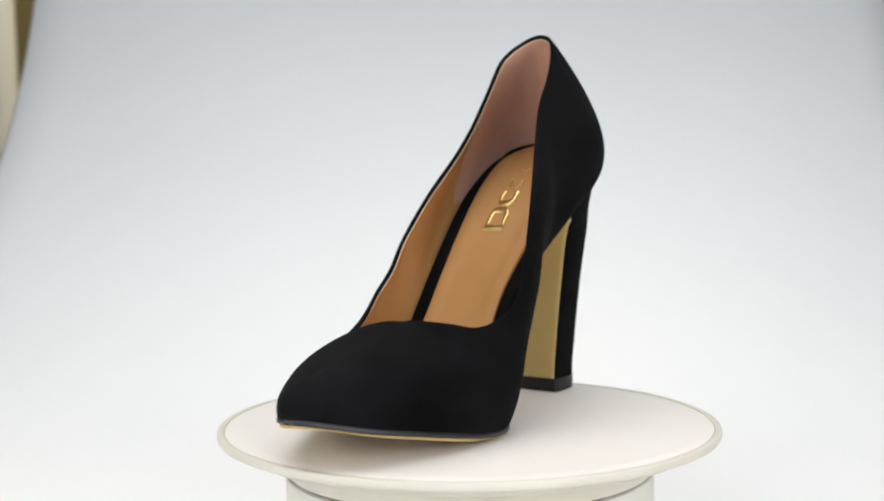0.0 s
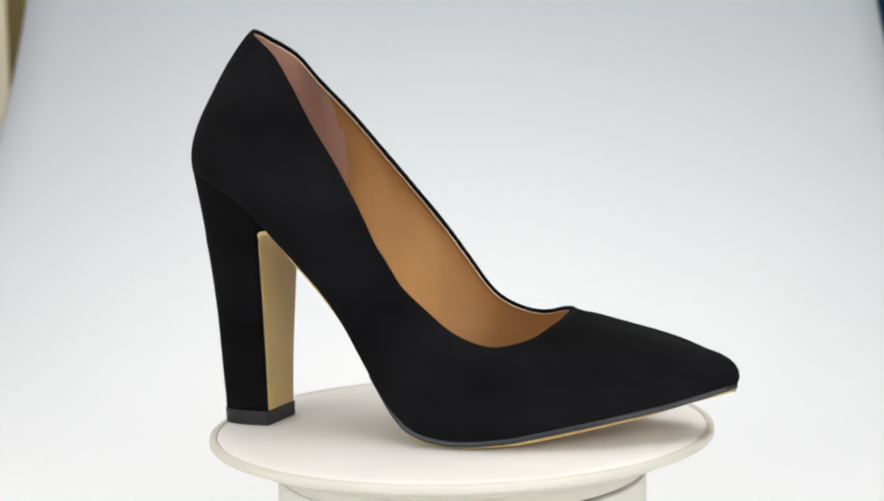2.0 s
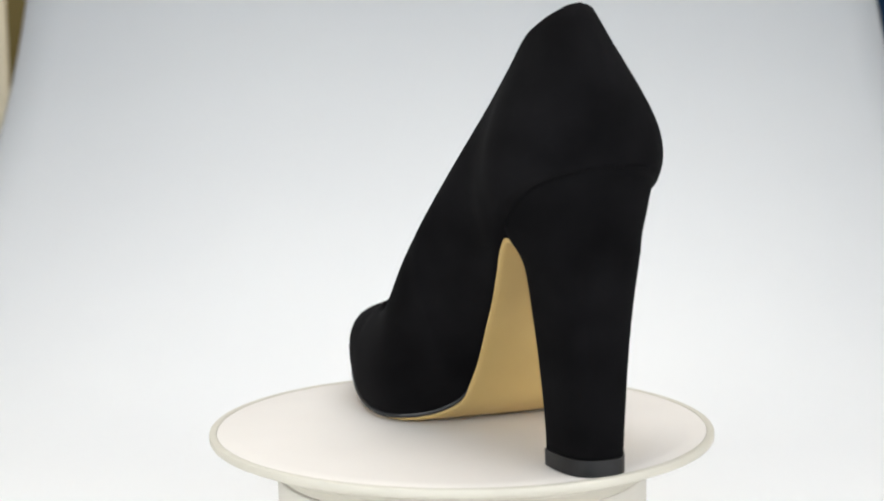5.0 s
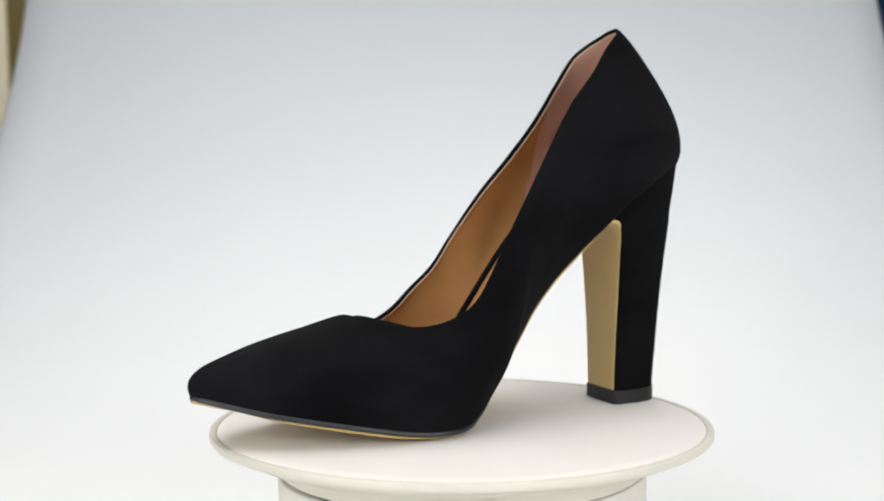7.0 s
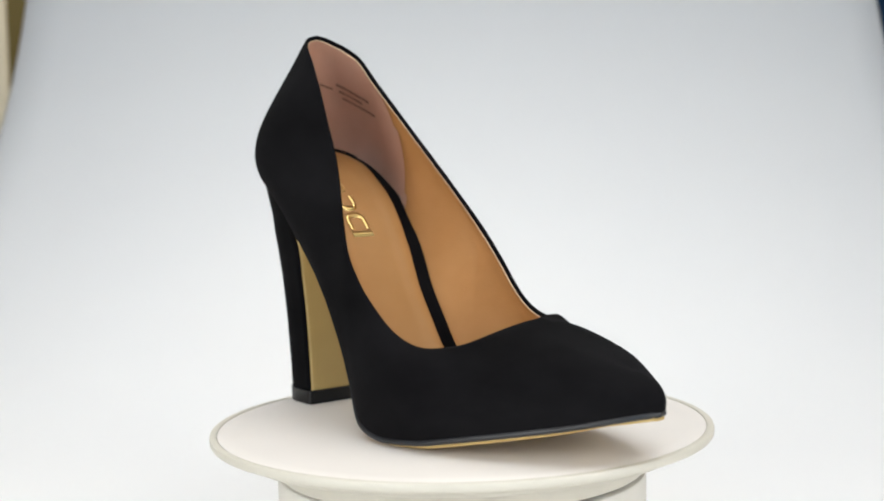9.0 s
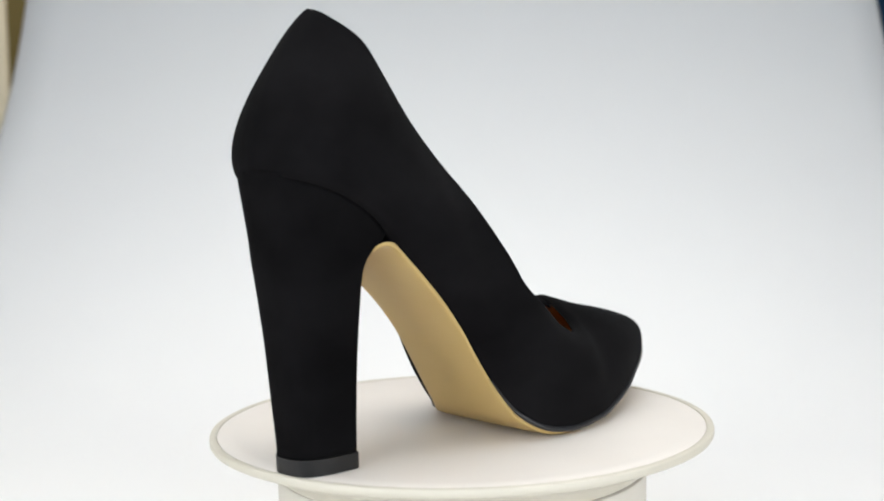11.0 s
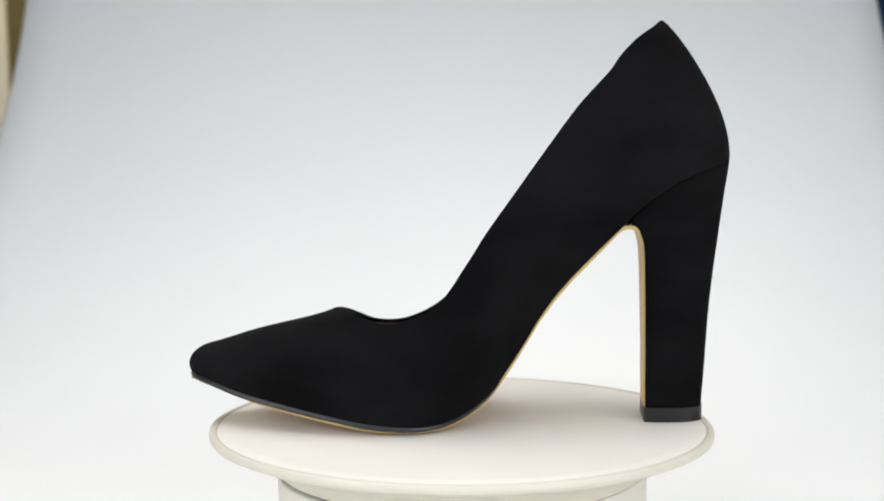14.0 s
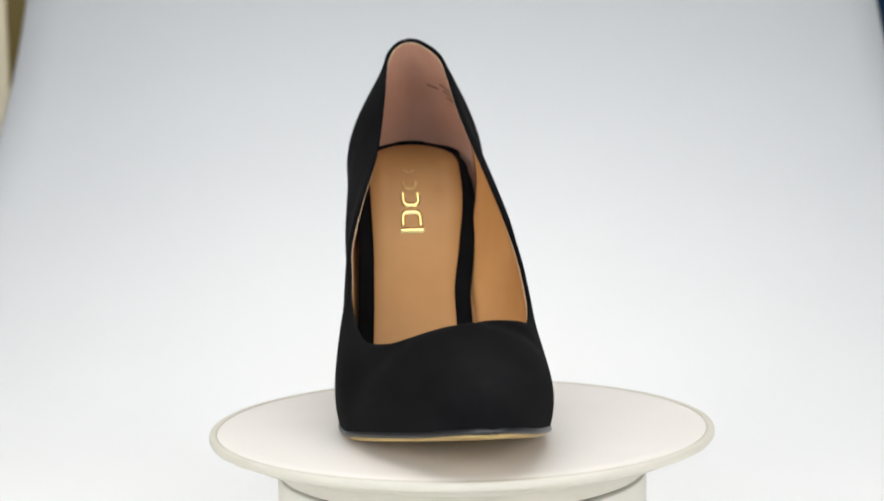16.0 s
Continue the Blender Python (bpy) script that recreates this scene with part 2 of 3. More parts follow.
INNER = [
    (183, 14.6, 167.9, 15.5, 32.5, 5.5, 7.9, 10.6, 0.1), (179.6, 20.4, 163.8, 15.4, 33.6, 3.5, 8.5, 11, 0.1), (171.2, 26.2, 156.9, 15.2, 36.6, 3, 10.5, 14, 0.1),
    (158.5, 33, 147.7, 15.3, 39.1, 3.4, 13.4, 22, 0.1), (142.7, 38.2, 134.5, 15.5, 42.1, 4.4, 15.6, 27, 0.1), (130, 41.2, 127.0, 15.3, 44.7, 5.6, 17, 28.5, 0.1),
    (121.2, 42.8, 122.0, 14, 45.9, 6.2, 17.8, 25.5, 0.1), (115.1, 43.4, 118.6, 22.7, 46.2, 6.5, 16.5, 19.5, -0.8), (108.7, 43.8, 112.4, 32.4, 45.0, 6.2, 15.6, 9.5, 1.4),
    (100, 43.6, 102.2, 38.1, 42.8, 6.6, 14.8, 6, 3.2), (90.6, 42.1, 90.2, 40.9, 44.7, 8, 14.4, 3.6, 5.9), (80.9, 37.3, 79.9, 41.9, 50.9, 9.2, 14.7, 3.9, 7.8),
    (70.6, 26.5, 70.2, 40.0, 64.8, 12, 16, 7.8, 8.8), (60.3, 17.8, 61.8, 36.4, 78.3, 16, 17.2, 10.6, 10.1), (49.2, 15.8, 50.8, 31.2, 94.0, 17.5, 18, 12.1, 11.4),
    (36.6, 17, 38.5, 25.2, 111.2, 20.5, 18.1, 11.3, 12.3), (23.7, 20.2, 27.3, 20.3, 126.3, 15, 17, 9.7, 12.9), (10.2, 25.2, 15.2, 17.6, 139.6, 13.5, 15, 7.5, 14.1),
    (-3.6, 28.8, 7.6, 15.2, 149.2, 11.5, 15, 7.0, 14.3), (-17, 24.4, 1.4, 11.8, 154.3, 10.0, 15.1, 7.2, 13), (-26.8, 17.3, -2.6, 8.7, 157.0, 7.2, 16.3, 9.0, 10.3),
    (-31.5, 7.7, -5.0, 5.0, 159.1, 3.4, 17.8, 9.8, 8.2), (-33.4, -0.2, -6.2, 0.8, 160, 1.3, 17.5, 9.0, 6.7)]
STATIONS, RISE = 133, 26


def wall(keys):
    """Rows of points from the sole edge up to the top line or the crest of the vamp, station by station."""
    k = spline(keys, STATIONS)
    tang = np.gradient(k[:, :2], axis=0)
    plan = np.stack([tang[:, 1], -tang[:, 0]], -1)
    plan *= np.sign(keys[9][1]) * np.sign(plan[len(k) // 2, 1])
    plan /= np.maximum(1e-6, np.linalg.norm(plan, axis=1))[:, None]
    plan[0], plan[-1] = (1, 0), (-1, 0)
    rows = []
    for i, (fx, fy, tx, ty, tz, bulge, rise, reach, drop) in enumerate(k):
        foot = np.array((fx, fy, float(feather_z(fx))))
        tip = np.array((tx, ty, tz))
        out = np.array((*plan[i], 0))
        over = np.array((fx - tx, fy - ty, 0)) / max(1e-6, math.hypot(fx - tx, fy - ty))
        mix = min(1.0, max(0.0, (9.5 - i * 22 / (STATIONS - 1)) / 3))
        over = over * mix + out * (1 - mix)
        c1 = foot + out * bulge + np.array((0, 0, rise))
        c2 = tip + over * reach - np.array((0, 0, drop))
        u = np.linspace(0, 1, RISE)[:, None]
        rows.append((1 - u)**3 * foot + 3 * u * (1 - u)**2 * c1 + 3 * u * u * (1 - u) * c2 + u**3 * tip)
    return np.array(rows)


def normals(w, sign):
    du, dv = np.gradient(w, axis=0), np.gradient(w, axis=1)
    n = np.cross(du, dv) * sign
    return n / np.maximum(1e-9, np.linalg.norm(n, axis=2))[:, :, None]


def shoe():
    thing = new("high_heel_shoe")
    tagged(thing, "black suede high-heeled pump with tan lining standing on the turntable", "shoe")
    outer, inner = wall(OUTER), wall(INNER)
    full = np.concatenate([outer, inner[::-1][1:]])            # toe, round the outer side, heel back, inner side, toe
    # iron the skin of the vamp along its length; its edges stay
    ease = 0.5 * np.sin(np.linspace(0, math.pi, RISE))[None, :, None]
    far = np.minimum(np.arange(len(full)), np.arange(len(full))[::-1])
    ease = ease * np.interp(far, [8, 20, 50, 66], [0, 1, 1, 0])[1:-1, None, None]
    for _ in range(30):
        full[1:-1] += ease * ((full[:-2] + full[2:]) / 2 - full[1:-1])
    # round the crest of the vamp over from side to side and even it along its length
    crest, last = 6 * 6 + 1, len(full) - 1
    over = 0.5 * np.exp(-((np.arange(2 * RISE - 1) - RISE + 1) / 5.0)**2)
    for _ in range(10):
        for i in range(1, crest - 8):
            arch = np.concatenate([full[i], full[last - i][::-1][1:]])
            w = over * min(1.0, (crest - 8 - i) / 12) * min(1.0, i / 3)
            arch[1:-1] += w[1:-1, None] * ((arch[:-2] + arch[2:]) / 2 - arch[1:-1])
            full[i], full[last - i] = arch[:RISE], arch[RISE - 1:][::-1]
        for k in range(RISE - 8, RISE):
            for line in (full[:crest - 5, k], full[last - crest + 6:, k][::-1]):
                line[2:-4] += 0.4 * ((line[1:-5] + line[3:-3]) / 2 - line[2:-4])
    # even the whole skin of the vamp both ways without shrinking it; its outline stays
    for step in [0.5, -0.51] * 30:
        sheet = np.concatenate([full[:crest + 3], full[last - crest - 2:][::-1][:, ::-1][:, 1:]], axis=1)
        cols = sheet.shape[1]
        wk = np.clip(np.minimum(np.arange(cols), np.arange(cols)[::-1]) / 5.0, 0, 1)
        wi = np.clip(np.minimum(np.arange(len(sheet)) / 3.0, (crest - 4 - np.arange(len(sheet))) / 6.0), 0, 1)
        near = np.zeros_like(sheet)
        near[1:-1, 1:-1] = (sheet[:-2, 1:-1] + sheet[2:, 1:-1] + sheet[1:-1, :-2] + sheet[1:-1, 2:]) / 4 - sheet[1:-1, 1:-1]
        sheet = sheet + step * near * (wi[:, None] * wk[None])[:, :, None]
        full[:crest + 3] = sheet[:, :RISE]
        full[last - crest - 2:] = sheet[:, RISE - 1:][:, ::-1][::-1]
    # and the quarters behind it, where they run into the throat
    wk = np.clip(np.minimum(np.arange(RISE), np.arange(RISE)[::-1]) / 5.0, 0, 1)
    wi = np.interp(np.minimum(np.arange(len(full)), np.arange(len(full))[::-1]), [20, 30, 58, 74], [0, 1, 1, 0])
    hold = (wi[:, None] * wk[None])[1:-1, 1:-1, None]
    for step in [0.5, -0.48] * 25:
        full[1:-1, 1:-1] += step * hold * ((full[:-2, 1:-1] + full[2:, 1:-1] + full[1:-1, :-2] + full[1:-1, 2:]) / 4 - full[1:-1, 1:-1])
    n = normals(full, 1.0)
    middle = full.mean(axis=(0, 1))
    if ((full - middle) * n).sum() < 0:
        n = -n
    # keep the offset along the crest of the vamp straight down
    thick = 1.7
    inside = full - n * thick
    rim_ids = list(range(crest - 1, last - crest + 2))
    lead = n[rim_ids, -1].copy()
    lead[0], lead[-1] = (0, 0, 1), (0, 0, 1)
    for _ in range(10):
        lead[1:-1] += 0.5 * ((lead[:-2] + lead[2:]) / 2 - lead[1:-1])
    lead /= np.linalg.norm(lead, axis=1)[:, None]
    inside[rim_ids, -1] = full[rim_ids, -1] - lead * thick
    for i in list(range(crest)) + list(range(last - crest + 1, last + 1)):
        inside[i, -1] = full[i, -1] + np.array((0, 0, -thick))
    # direction in which the top edge is rolled: up along the sides, backwards across the throat
    rise = full[rim_ids, -1] - full[rim_ids, -2]
    rise /= np.maximum(1e-6, np.linalg.norm(rise, axis=1))[:, None]
    ends = np.minimum(np.arange(len(rim_ids)), np.arange(len(rim_ids))[::-1])
    back_off = np.clip(1 - ends / 16.0, 0, 1)[:, None]
    rise = rise * (1 - back_off) + np.array((-0.95, 0, 0.3)) * back_off
    for _ in range(12):
        rise[1:-1] += 0.5 * ((rise[:-2] + rise[2:]) / 2 - rise[1:-1])
    rise /= np.linalg.norm(rise, axis=1)[:, None]

    # upper: outer skin, rolled top edge and a narrow turned-in band
    bm = bmesh.new()
    vo = [[bm.verts.new(p * MM) for p in row] for row in full]
    for a, b in zip(vo, vo[1:]):
        for i in range(RISE - 1):
            bm.faces.new((a[i], a[i + 1], b[i + 1], b[i]))
    roll = []
    for i in rim_ids:
        t, q = full[i, -1], inside[i, -1]
        up = rise[i - rim_ids[0]]
        mid = (t + q) / 2 + up * 0.75
        low = inside[i, -2] * 0.55 + inside[i, -1] * 0.45
        roll.append([vo[i][-1], bm.verts.new(((t * 0.8 + q * 0.2) + up * 0.5) * MM), bm.verts.new(mid * MM), bm.verts.new(((t * 0.2 + q * 0.8) + up * 0.5) * MM),
                     bm.verts.new(q * MM), bm.verts.new(low * MM)])
    for a, b in zip(roll, roll[1:]):
        for k in range(5):
            bm.faces.new((a[k], a[k + 1], b[k + 1], b[k]))
    # the underside of the upper, from edge to edge
    for i in range(STATIONS - 1):
        j, j2 = last - i, last - i - 1
        if i == STATIONS - 2:
            bm.faces.new((vo[i][0], vo[i + 1][0], vo[j][0]))
        elif i == 0:
            bm.faces.new((vo[0][0], vo[1][0], vo[j2][0]))
        else:
            bm.faces.new((vo[i][0], vo[i + 1][0], vo[j2][0], vo[j][0]))
    bmesh.ops.remove_doubles(bm, verts=bm.verts, dist=1e-6)
    part("upper", bm, SUEDE, thing, "matt black suede upper")

    # lining and heel grip, cut along a curved edge between the two
    def lining(name, pick, material, label, push):
        b = bmesh.new()
        ver = {}

        def at(i, k):
            if (i, k) not in ver:
                p = inside[i, k] - n[i, k] * push
                if k == RISE - 1 and i in rim_ids:
                    p = inside[i, -2] * 0.62 + inside[i, -1] * 0.38 - n[i, k] * push
                ver[i, k] = b.verts.new(p * MM)
            return ver[i, k]

        for i in range(len(full) - 1):
            for k in range(RISE - 1):
                if pick(i, k):
                    b.faces.new((at(i, k), at(i, k + 1), at(i + 1, k + 1), at(i + 1, k)))
        return part(name, b, material, thing, label)

    rows = []
    for i in rim_ids:
        a, b = inside[i, -2] * 0.50 + inside[i, -1] * 0.50, inside[i, -2] * 0.78 + inside[i, -1] * 0.22
        c = inside[i, -2] * 0.95 + inside[i, -1] * 0.05
        rows.append([Vector(a - n[i, -1] * 0.05) * MM, Vector(a * 0.7 + b * 0.3 - n[i, -1] * 0.45) * MM, Vector(b - n[i, -1] * 0.5) * MM, Vector(c - n[i, -1] * 0.1) * MM])
    part("lining_edge", grid(rows), EDGE, thing, "pale cut edge of the lining")

    def in_grip(i, k):
        p = (inside[i, k] + inside[i + 1, k + 1]) / 2
        return p[0] < 22 - 0.15 * max(0.0, p[2] - 112) and p[2] > 86

    lining("lining", lambda i, k: True, LINING, "tan leather-look lining", 0.15)
    lining("heel_grip", in_grip, GRIP, "pinkish brown suede heel lining", 0.55)

    # footbed: a dark board from wall to wall with a tan pad on it
    bed = [(-33, 112), (-26, 111.2), (-15, 108), (0, 101), (12, 92.5), (25, 80), (36, 67), (46, 53), (54, 41), (62, 29), (72, 18), (82, 11.5), (95, 8.5), (110, 9), (125, 12), (150, 18)]
    def wall_y(x, z, sign):
        m = (np.abs(inside[:, :, 0] - x) < 4) & (np.abs(inside[:, :, 2] - z) < 4) & (inside[:, :, 1] * sign > -2)
        return float(inside[:, :, 1][m].mean()) if m.any() else None

    pad_r = [(-26.5, -1), (-25, -7), (-20.5, -13), (-12, -17.5), (0, -19), (15, -19), (35, -18.5), (50, -19), (62, -20), (75, -22), (95, -22.5), (125, -18)]
    pad_l = [(-26.5, 2), (-25, 8), (-20.5, 14.5), (-12, 19.5), (0, 21.5), (15, 21.5), (35, 18), (50, 14.5), (62, 14.5), (75, 15), (95, 15), (125, 14)]
    xs = np.concatenate([-29.0 + 9.0 * np.linspace(0, 1, 14)**2, np.linspace(-18.5, 140, 66)])
    sides = []
    for x in xs:
        z = float(curve_at(x, bed))
        sides.append((wall_y(x, z, -1), wall_y(x, z, 1)))
    xs = np.array([x for x, q in zip(xs, sides) if None not in q])
    sides = np.array([q for q in sides if None not in q], float)
    for _ in range(12):
        sides[1:-1] += 0.5 * ((sides[:-2] + sides[2:]) / 2 - sides[1:-1])
    rows, low = [], []
    for x, (yr, yl) in zip(xs, sides):
        z = float(curve_at(x, bed))
        round_back = 22.3 * math.sqrt(max(0.004, 1 - (min(x, -10) + 10)**2 / 19.1**2))
        wide = float(curve_at(x, [(-10, 2.4), (5, 4.2), (25, 6.2), (60, 6.8), (140, 6.8)]))
        if x < -10:
            yr, yl = 0.9 - round_back, 0.9 + round_back
        low.append([Vector((x, yr + 3 + (yl - yr - 6) * u, z - 5.0)) * MM for u in np.linspace(0, 1, 9)])
        if x >= -10:
            yl = min(yl, float(curve_at(x, pad_l)) + wide)
            yr = max(yr, float(curve_at(x, pad_r)) - wide)
        rows.append([Vector((x, yr, z - 4.4)) * MM] + [Vector((x, yr + (yl - yr) * u, z - 1.3 + 2.6 * max(abs(2 * u - 1)**6, min(1.0, max(0.0, (-25.6 - x) / 2.4))) - 0.6 * abs(2 * u - 1)**14 + 0.3 * max(0.0, -25.5 - x))) * MM for u in np.linspace(0, 1, 19)] + [Vector((x, yl, z - 4.4)) * MM])
    rows.insert(0, [p + Vector((-0.0004, 0, -0.004)) for p in rows[0]])
    part("footbed_board", grid(rows), HEEL, thing, "black wrapped footbed edge")
    part("sock_base", grid(low), LINING, thing, "tan lining under the footbed")
    xs = np.concatenate([-26.5 + 7.5 * np.linspace(0, 1, 12)**2, np.linspace(-18, 125, 60)])
    rows = []
    for x in xs:
        z, yr, yl = float(curve_at(x, bed)), float(curve_at(x, pad_r)), float(curve_at(x, pad_l))
        row = [Vector((x, yr, z - 1.6)) * MM]
        row += [Vector((x, yr + (yl - yr) * (0.5 - 0.5 * math.cos(math.pi * u)), z + 0.75 - 1.1 * abs(math.cos(math.pi * u))**10 + 1.5 / (1 + math.exp(-(abs(math.cos(math.pi * u)) - 0.66) / 0.04)) * min(1.0, max(0.0, (x + 22) / 18)))) * MM for u in np.linspace(0, 1, 33)]
        row += [Vector((x, yl, z - 1.6)) * MM]
        rows.append(row)
    part("insole_pad", grid(rows), INSOLE, thing, "smooth tan insole pad")

    # worn gold marks on the insole: plain strokes, rounded and straight
    def bed_stroke(pts, width, name, material, label):
        pts = np.array(pts, float)
        tang = np.gradient(pts, axis=0)
        side = np.stack([-tang[:, 1], tang[:, 0]], -1)
        side /= np.linalg.norm(side, axis=1)[:, None]
        rows = []
        for p, q in zip(pts, side):
            rows.append([Vector((x, y, float(curve_at(x, bed)) + lift)) * MM for (x, y), lift in
                         ((p - q * width, 1.0), (p - q * width, 1.36), (p, 1.38), (p + q * width, 1.36), (p + q * width, 1.0))])
        return part(name, grid(rows), material, thing, label)

    def bow(xa, xb, ya, yb):
        """A U-shaped stroke, open towards its first x."""
        flip = xb < xa
        if flip:
            xa, xb = -xa, -xb
        r = min(2.2, (yb - ya) / 2)
        pts = [(xa, ya), (xb - r, ya)] + [(xb - r + r * math.sin(a), ya + r - r * math.cos(a)) for a in np.linspace(0.2, 1.57, 6)]
        pts += [(xb - r + r * math.cos(a), yb - r + r * math.sin(a)) for a in np.linspace(0.05, 1.4, 6)] + [(xb - r, yb), (xa, yb)]
        return [(-x, y) for x, y in pts] if flip else pts

    worn = "thin worn gold foil stroke"
    bed_stroke([(30.4, -6.4), (30.4, -1.5), (30.4, 3.4)], 0.8, "gold_mark", GOLD, worn)
    bed_stroke(bow(29.0, 23.6, -5.4, 2.2), 0.85, "gold_mark", GOLD, worn)
    bed_stroke(bow(15.6, 20.8, -4.8, 1.8), 0.8, "gold_mark", GOLD, worn)
    bed_stroke(bow(9.6, 13.4, -4.4, 1.4), 0.6, "gold_mark", FADED, "nearly rubbed-off gold foil stroke")
    bed_stroke([(3.0, -3.6), (4.8, -1.5), (3.0, 0.8)], 0.35, "gold_mark", FADED, "nearly rubbed-off gold foil stroke")

    # brown stamp on the inner side of the heel lining: plain bars
    def wall_bar(i0, i1, k, share):
        rows = []
        for j in range(i0, i1 + 1):
            p, q = inside[j, k] - n[j, k] * 0.8, inside[j, k + 1] - n[j, k + 1] * 0.8
            rows.append([Vector(p) * MM, Vector(p * (1 - share) + q * share) * MM])
        return part("stamp", grid(rows), INK, thing, "small brown printed bar")

    back = STATIONS + 10
    wall_bar(back + 2, back + 12, 16, 0.55)
    wall_bar(back + 3, back + 10, 15, 0.5)
    wall_bar(back + 4, back + 13, 14, 0.5)
    wall_bar(back - 3, back + 1, 15, 0.4)

    # outsole: toe to arch and down the front of the heel
    path = [(183, 17.0), (176, 15.6), (168, 14.0), (155, 10.4), (143, 7.9), (130, 5.3), (117, 2.8), (108, 1.4), (98, 0.6), (90, 0.5), (82, 0.7), (75, 1.9), (68, 5.1), (62, 9.9), (55.5, 18.8),
            (48.5, 30), (41.3, 42), (32, 54.2), (24, 63.0), (17, 70.5), (12.5, 75.4), (9.8, 77.5), (7.0, 78.0), (4.7, 77.0), (2.9, 74.4), (1.9, 70), (1.35, 62), (0.95, 45), (0.6, 30), (0.45, 15), (0.3, 6.1)]
    path = spline(path, 150)
    edge_r = [(3, -22.6), (11, -23.8)] + [(r[0], r[1]) for r in OUTER if r[0] > 12][::-1]
    edge_l = [(3, 23.6), (11, 23.4)] + [(r[0], r[1]) for r in INNER if r[0] > 12][::-1]
    rows = []
    for k, (x, z) in enumerate(path):
        yr, yl = float(curve_at(x, edge_r)) + 0.9, float(curve_at(x, edge_l)) - 0.9 + 1.3 * math.exp(-((x - 52) / 16)**2) * (x > 12)
        low = min(1.0, max(0.0, (78.5 - z) / 3)) if x < 9 else 0.0
        w, c = heel_width(z), heel_shift(z)
        yr, yl = (c - w * 0.94 + 0.1) * low + yr * (1 - low), (c + w * 0.94 - 0.1) * low + yl * (1 - low)
        if yl - yr < 5:
            m = (yl + yr) / 2
            yr, yl = m - 2.5, m + 2.5
        d = path[min(k + 1, len(path) - 1)] - path[max(k - 1, 0)]
        d = d / np.linalg.norm(d)
        nx, nz = -d[1], d[0]
        if x > 5 and nz > 0 or x <= 5 and nx < 0:
            nx, nz = -nx, -nz                                  # away from the shoe: down, or forward on the heel
        belly = 0.5 if x > 70 else 0.3
        row = [Vector((x - nx * 1.6, yr, z - nz * 1.6)) * MM]
        row += [Vector((x + nx * (belly * (1 - (2 * u - 1)**2) - 0.45 * abs(2 * u - 1)**8), yr + (yl - yr) * (0.5 - 0.5 * math.cos(math.pi * u)), z + nz * (belly * (1 - (2 * u - 1)**2) - 0.45 * abs(2 * u - 1)**8))) * MM
                for u in np.linspace(0, 1, 15)]
        row += [Vector((x - nx * 1.6, yl, z - nz * 1.6)) * MM]
        rows.append(row)
    rows.insert(0, rows[0][:1] + [p + Vector((-0.0015, 0.0, 0.0010)) for p in rows[0][1:-1]] + rows[0][-1:])      # the blunt front of the toe
    part("outsole", grid(rows), SOLE, thing, "smooth beige outsole running down the heel front")

    # welt: a thin glossy strip along the edge of the forepart
    for name, keys in (("welt", OUTER), ("welt", INNER)):
        k = spline(keys, STATIONS)
        k = k[k[:, 0] > 52]
        rows = []
        for i, r in enumerate(k):
            t = k[min(i + 1, len(k) - 1)][:2] - k[max(i - 1, 0)][:2]
            o = np.array((t[1], -t[0])) / max(1e-6, np.linalg.norm(t))
            centre = np.array((100.0, 5.0))
            if np.dot(o, r[:2] - centre) < 0:
                o = -o
            if i == 0:
                o = np.array((1.0, 0.0))
            z = float(curve_at(r[0], SOLE_Z))
            fade = min(1.0, (r[0] - 52) / 14)
            prof = [(-2.5, 0.6), (0.2, 0.45), (0.75 * fade, 0.7), (0.9 * fade, 1.4), (0.7 * fade, 1.9 * fade + 0.6), (-0.8, 2.8)]
            rows.append([Vector((r[0] + o[0] * a, r[1] + o[1] * a, z + b)) * MM for a, b in prof])
        part(name, grid(rows), WELT, thing, "thin shiny black sole edge")

    # heel block and its rubber tip
    def ring(z):
        e = 2 / float(curve_at(z, [(0, 2.9), (30, 2.8), (70, 2.5), (105, 2.2)]))
        pts = [(math.cos(radians(a)), math.sin(radians(a))) for a in np.linspace(-90, 90, 41)]
        pts = [(0.12 + 0.88 * max(c, 0.0)**e, math.copysign(abs(q)**e, q)) for c, q in pts]
        return [(0.0, -0.94), (0.03, -0.985), (0.07, -1.0)] + pts + [(0.07, 1.0), (0.03, 0.985), (0.0, 0.94)]

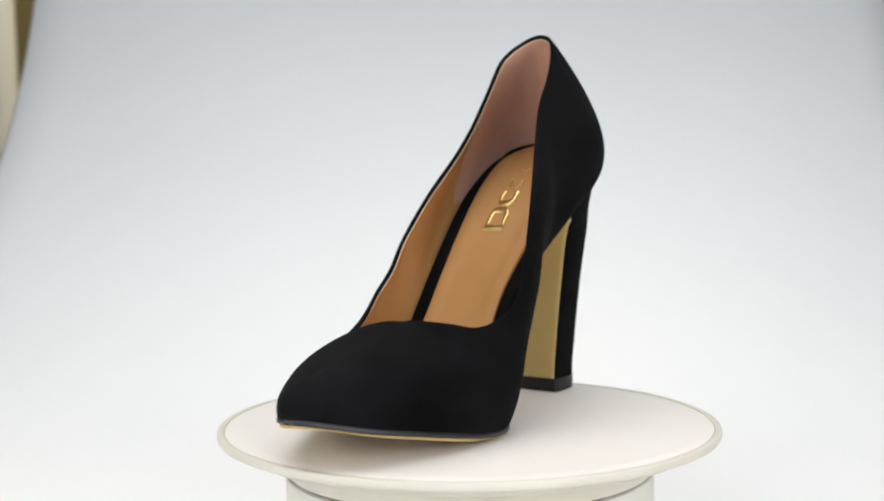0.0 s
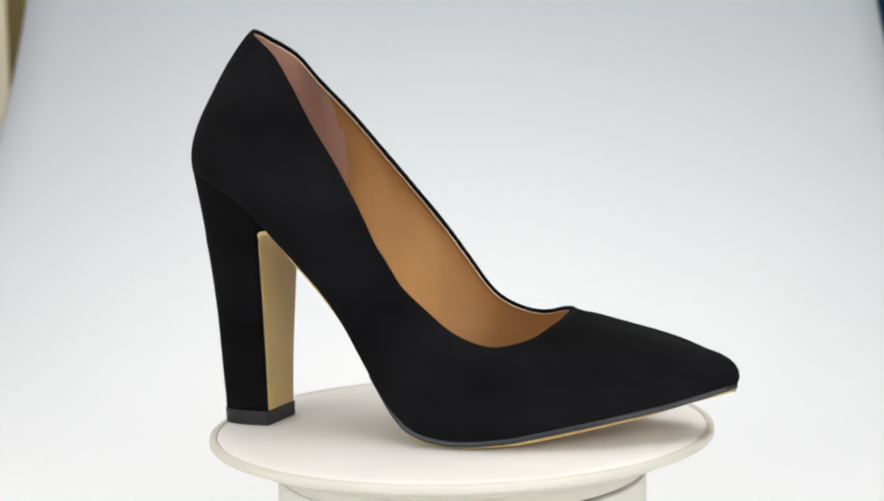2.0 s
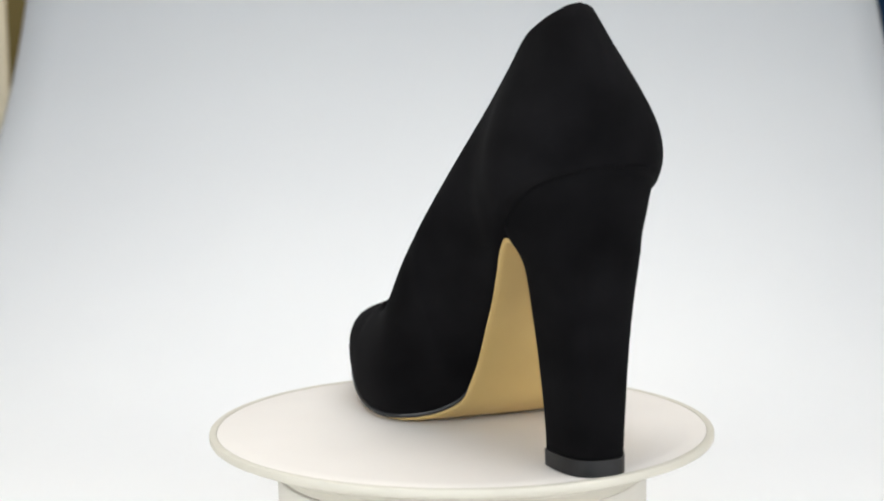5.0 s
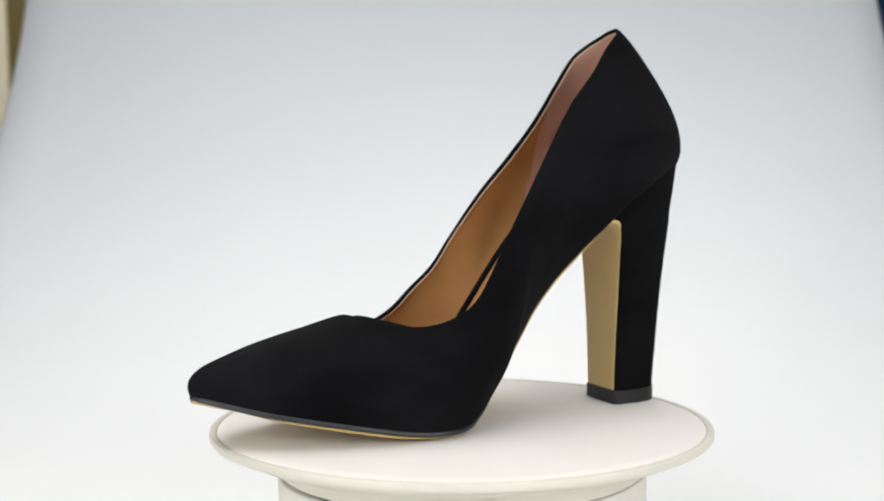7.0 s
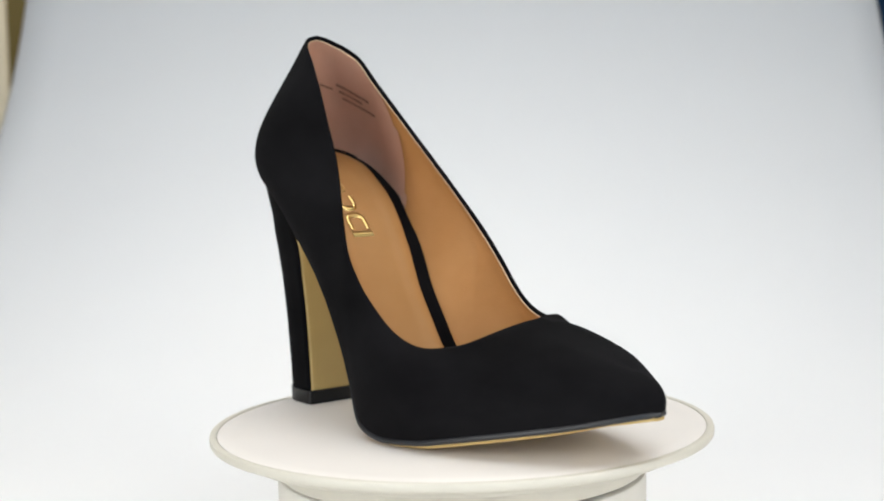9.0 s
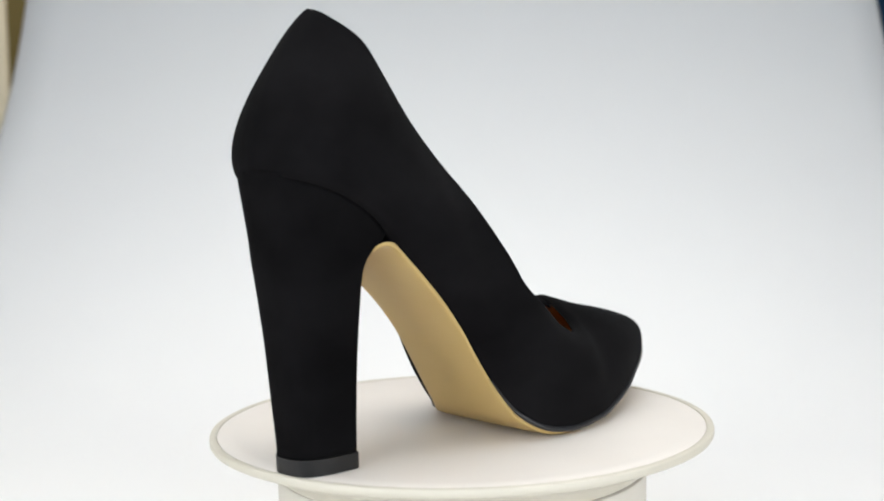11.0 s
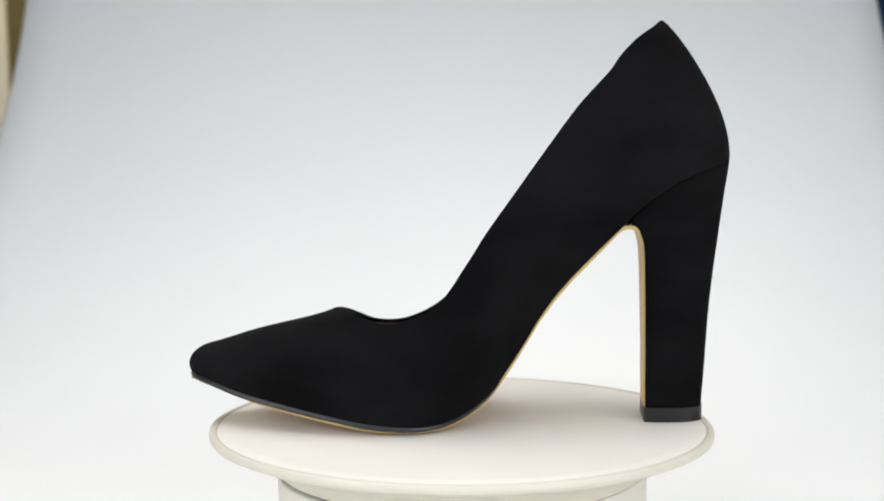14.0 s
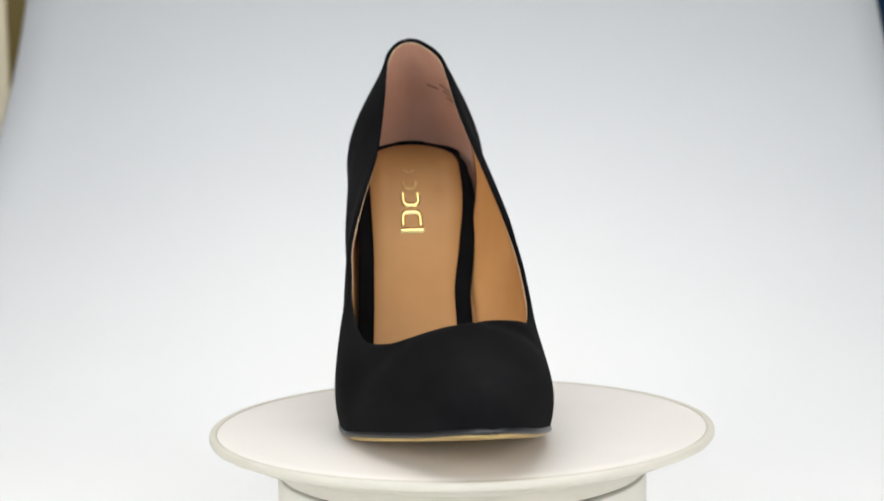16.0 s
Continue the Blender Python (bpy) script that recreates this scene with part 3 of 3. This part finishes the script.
    def block(z0, z1, grow=0.0, levels=30):
        out = []
        for t in np.linspace(0, 1, levels):
            row = []
            top = ring(95)
            for q, (f, s) in enumerate(top):
                xt = heel_front(92) + f * (-34.2 - heel_front(92))
                zt = z1 if z1 is not None else float(curve_at(xt, SEAT_Z)) + 0.6
                z = z0 + t * (zt - z0)
                f, s = ring(z)[q]
                xf, xb = heel_front(z), heel_back(z)
                x = xf + grow + f * (xb - xf - 2 * grow)
                near = max(0.0, 1 - 1.6 * f)                    # the flare lies at the front, the back tapers evenly
                w = heel_width(z) * near + heel_taper(z) * (1 - near)
                row.append(Vector((x, heel_shift(z) + s * (w + grow), z)) * MM)
            out.append(row)
        return out

    part("heel", grid(block(5.9, None), True, True), HEEL, thing, "tall black suede-covered block heel")
    tip = block(0.0, 5.8, 0.45, 6)
    tp = part("heel_tip", grid(tip, True, True), RUBBER, thing, "black rubber heel tip")
    sharpen(tp, 30)
    return thing


def heel_width(z):
    return float(curve_at(z, [(0, 11.6), (10, 11.8), (23, 12.6), (40, 14.1), (57, 16.2), (68, 17.8), (73, 19.3), (79, 22.3), (92, 24.8), (105, 26.0)]))


def heel_taper(z):
    return float(curve_at(z, [(0, 11.6), (10, 11.8), (23, 12.6), (40, 14.1), (57, 16.2), (70, 18.3), (80, 20.3), (92, 23.4), (105, 26.0)]))


def heel_shift(z):
    return float(curve_at(z, [(0, -0.2), (10, -0.1), (23, 0.2), (40, 0.6), (57, 0.9), (68, 1.0), (79, 0.9), (92, 0.7), (105, 0.4)]))


def heel_back(z):
    return float(curve_at(z, [(0, -22.9), (6, -23.1), (21, -24.1), (42, -25.3), (60, -27.0), (78, -29.3), (92, -31.2), (105, -33.1), (110, -33.4)]))


def heel_front(z):
    return float(curve_at(z, [(0, 0.0), (30, 0.3), (60, 1.0), (70, 1.5), (74, 2.2), (77, 3.6), (79, 5.4), (82, 8.0), (95, 9.0)]))


SHOE = shoe()
ON_PLATE = pose(-0.075, -0.0025, 0.0, 0, 0, -9.0)


# ---- movement ----
def motions():
    walk(DISC, [(t, turned(a)) for t, a in TURN])
    walk(SHOE, [(t, turned(a) @ ON_PLATE) for t, a in TURN])


motions()
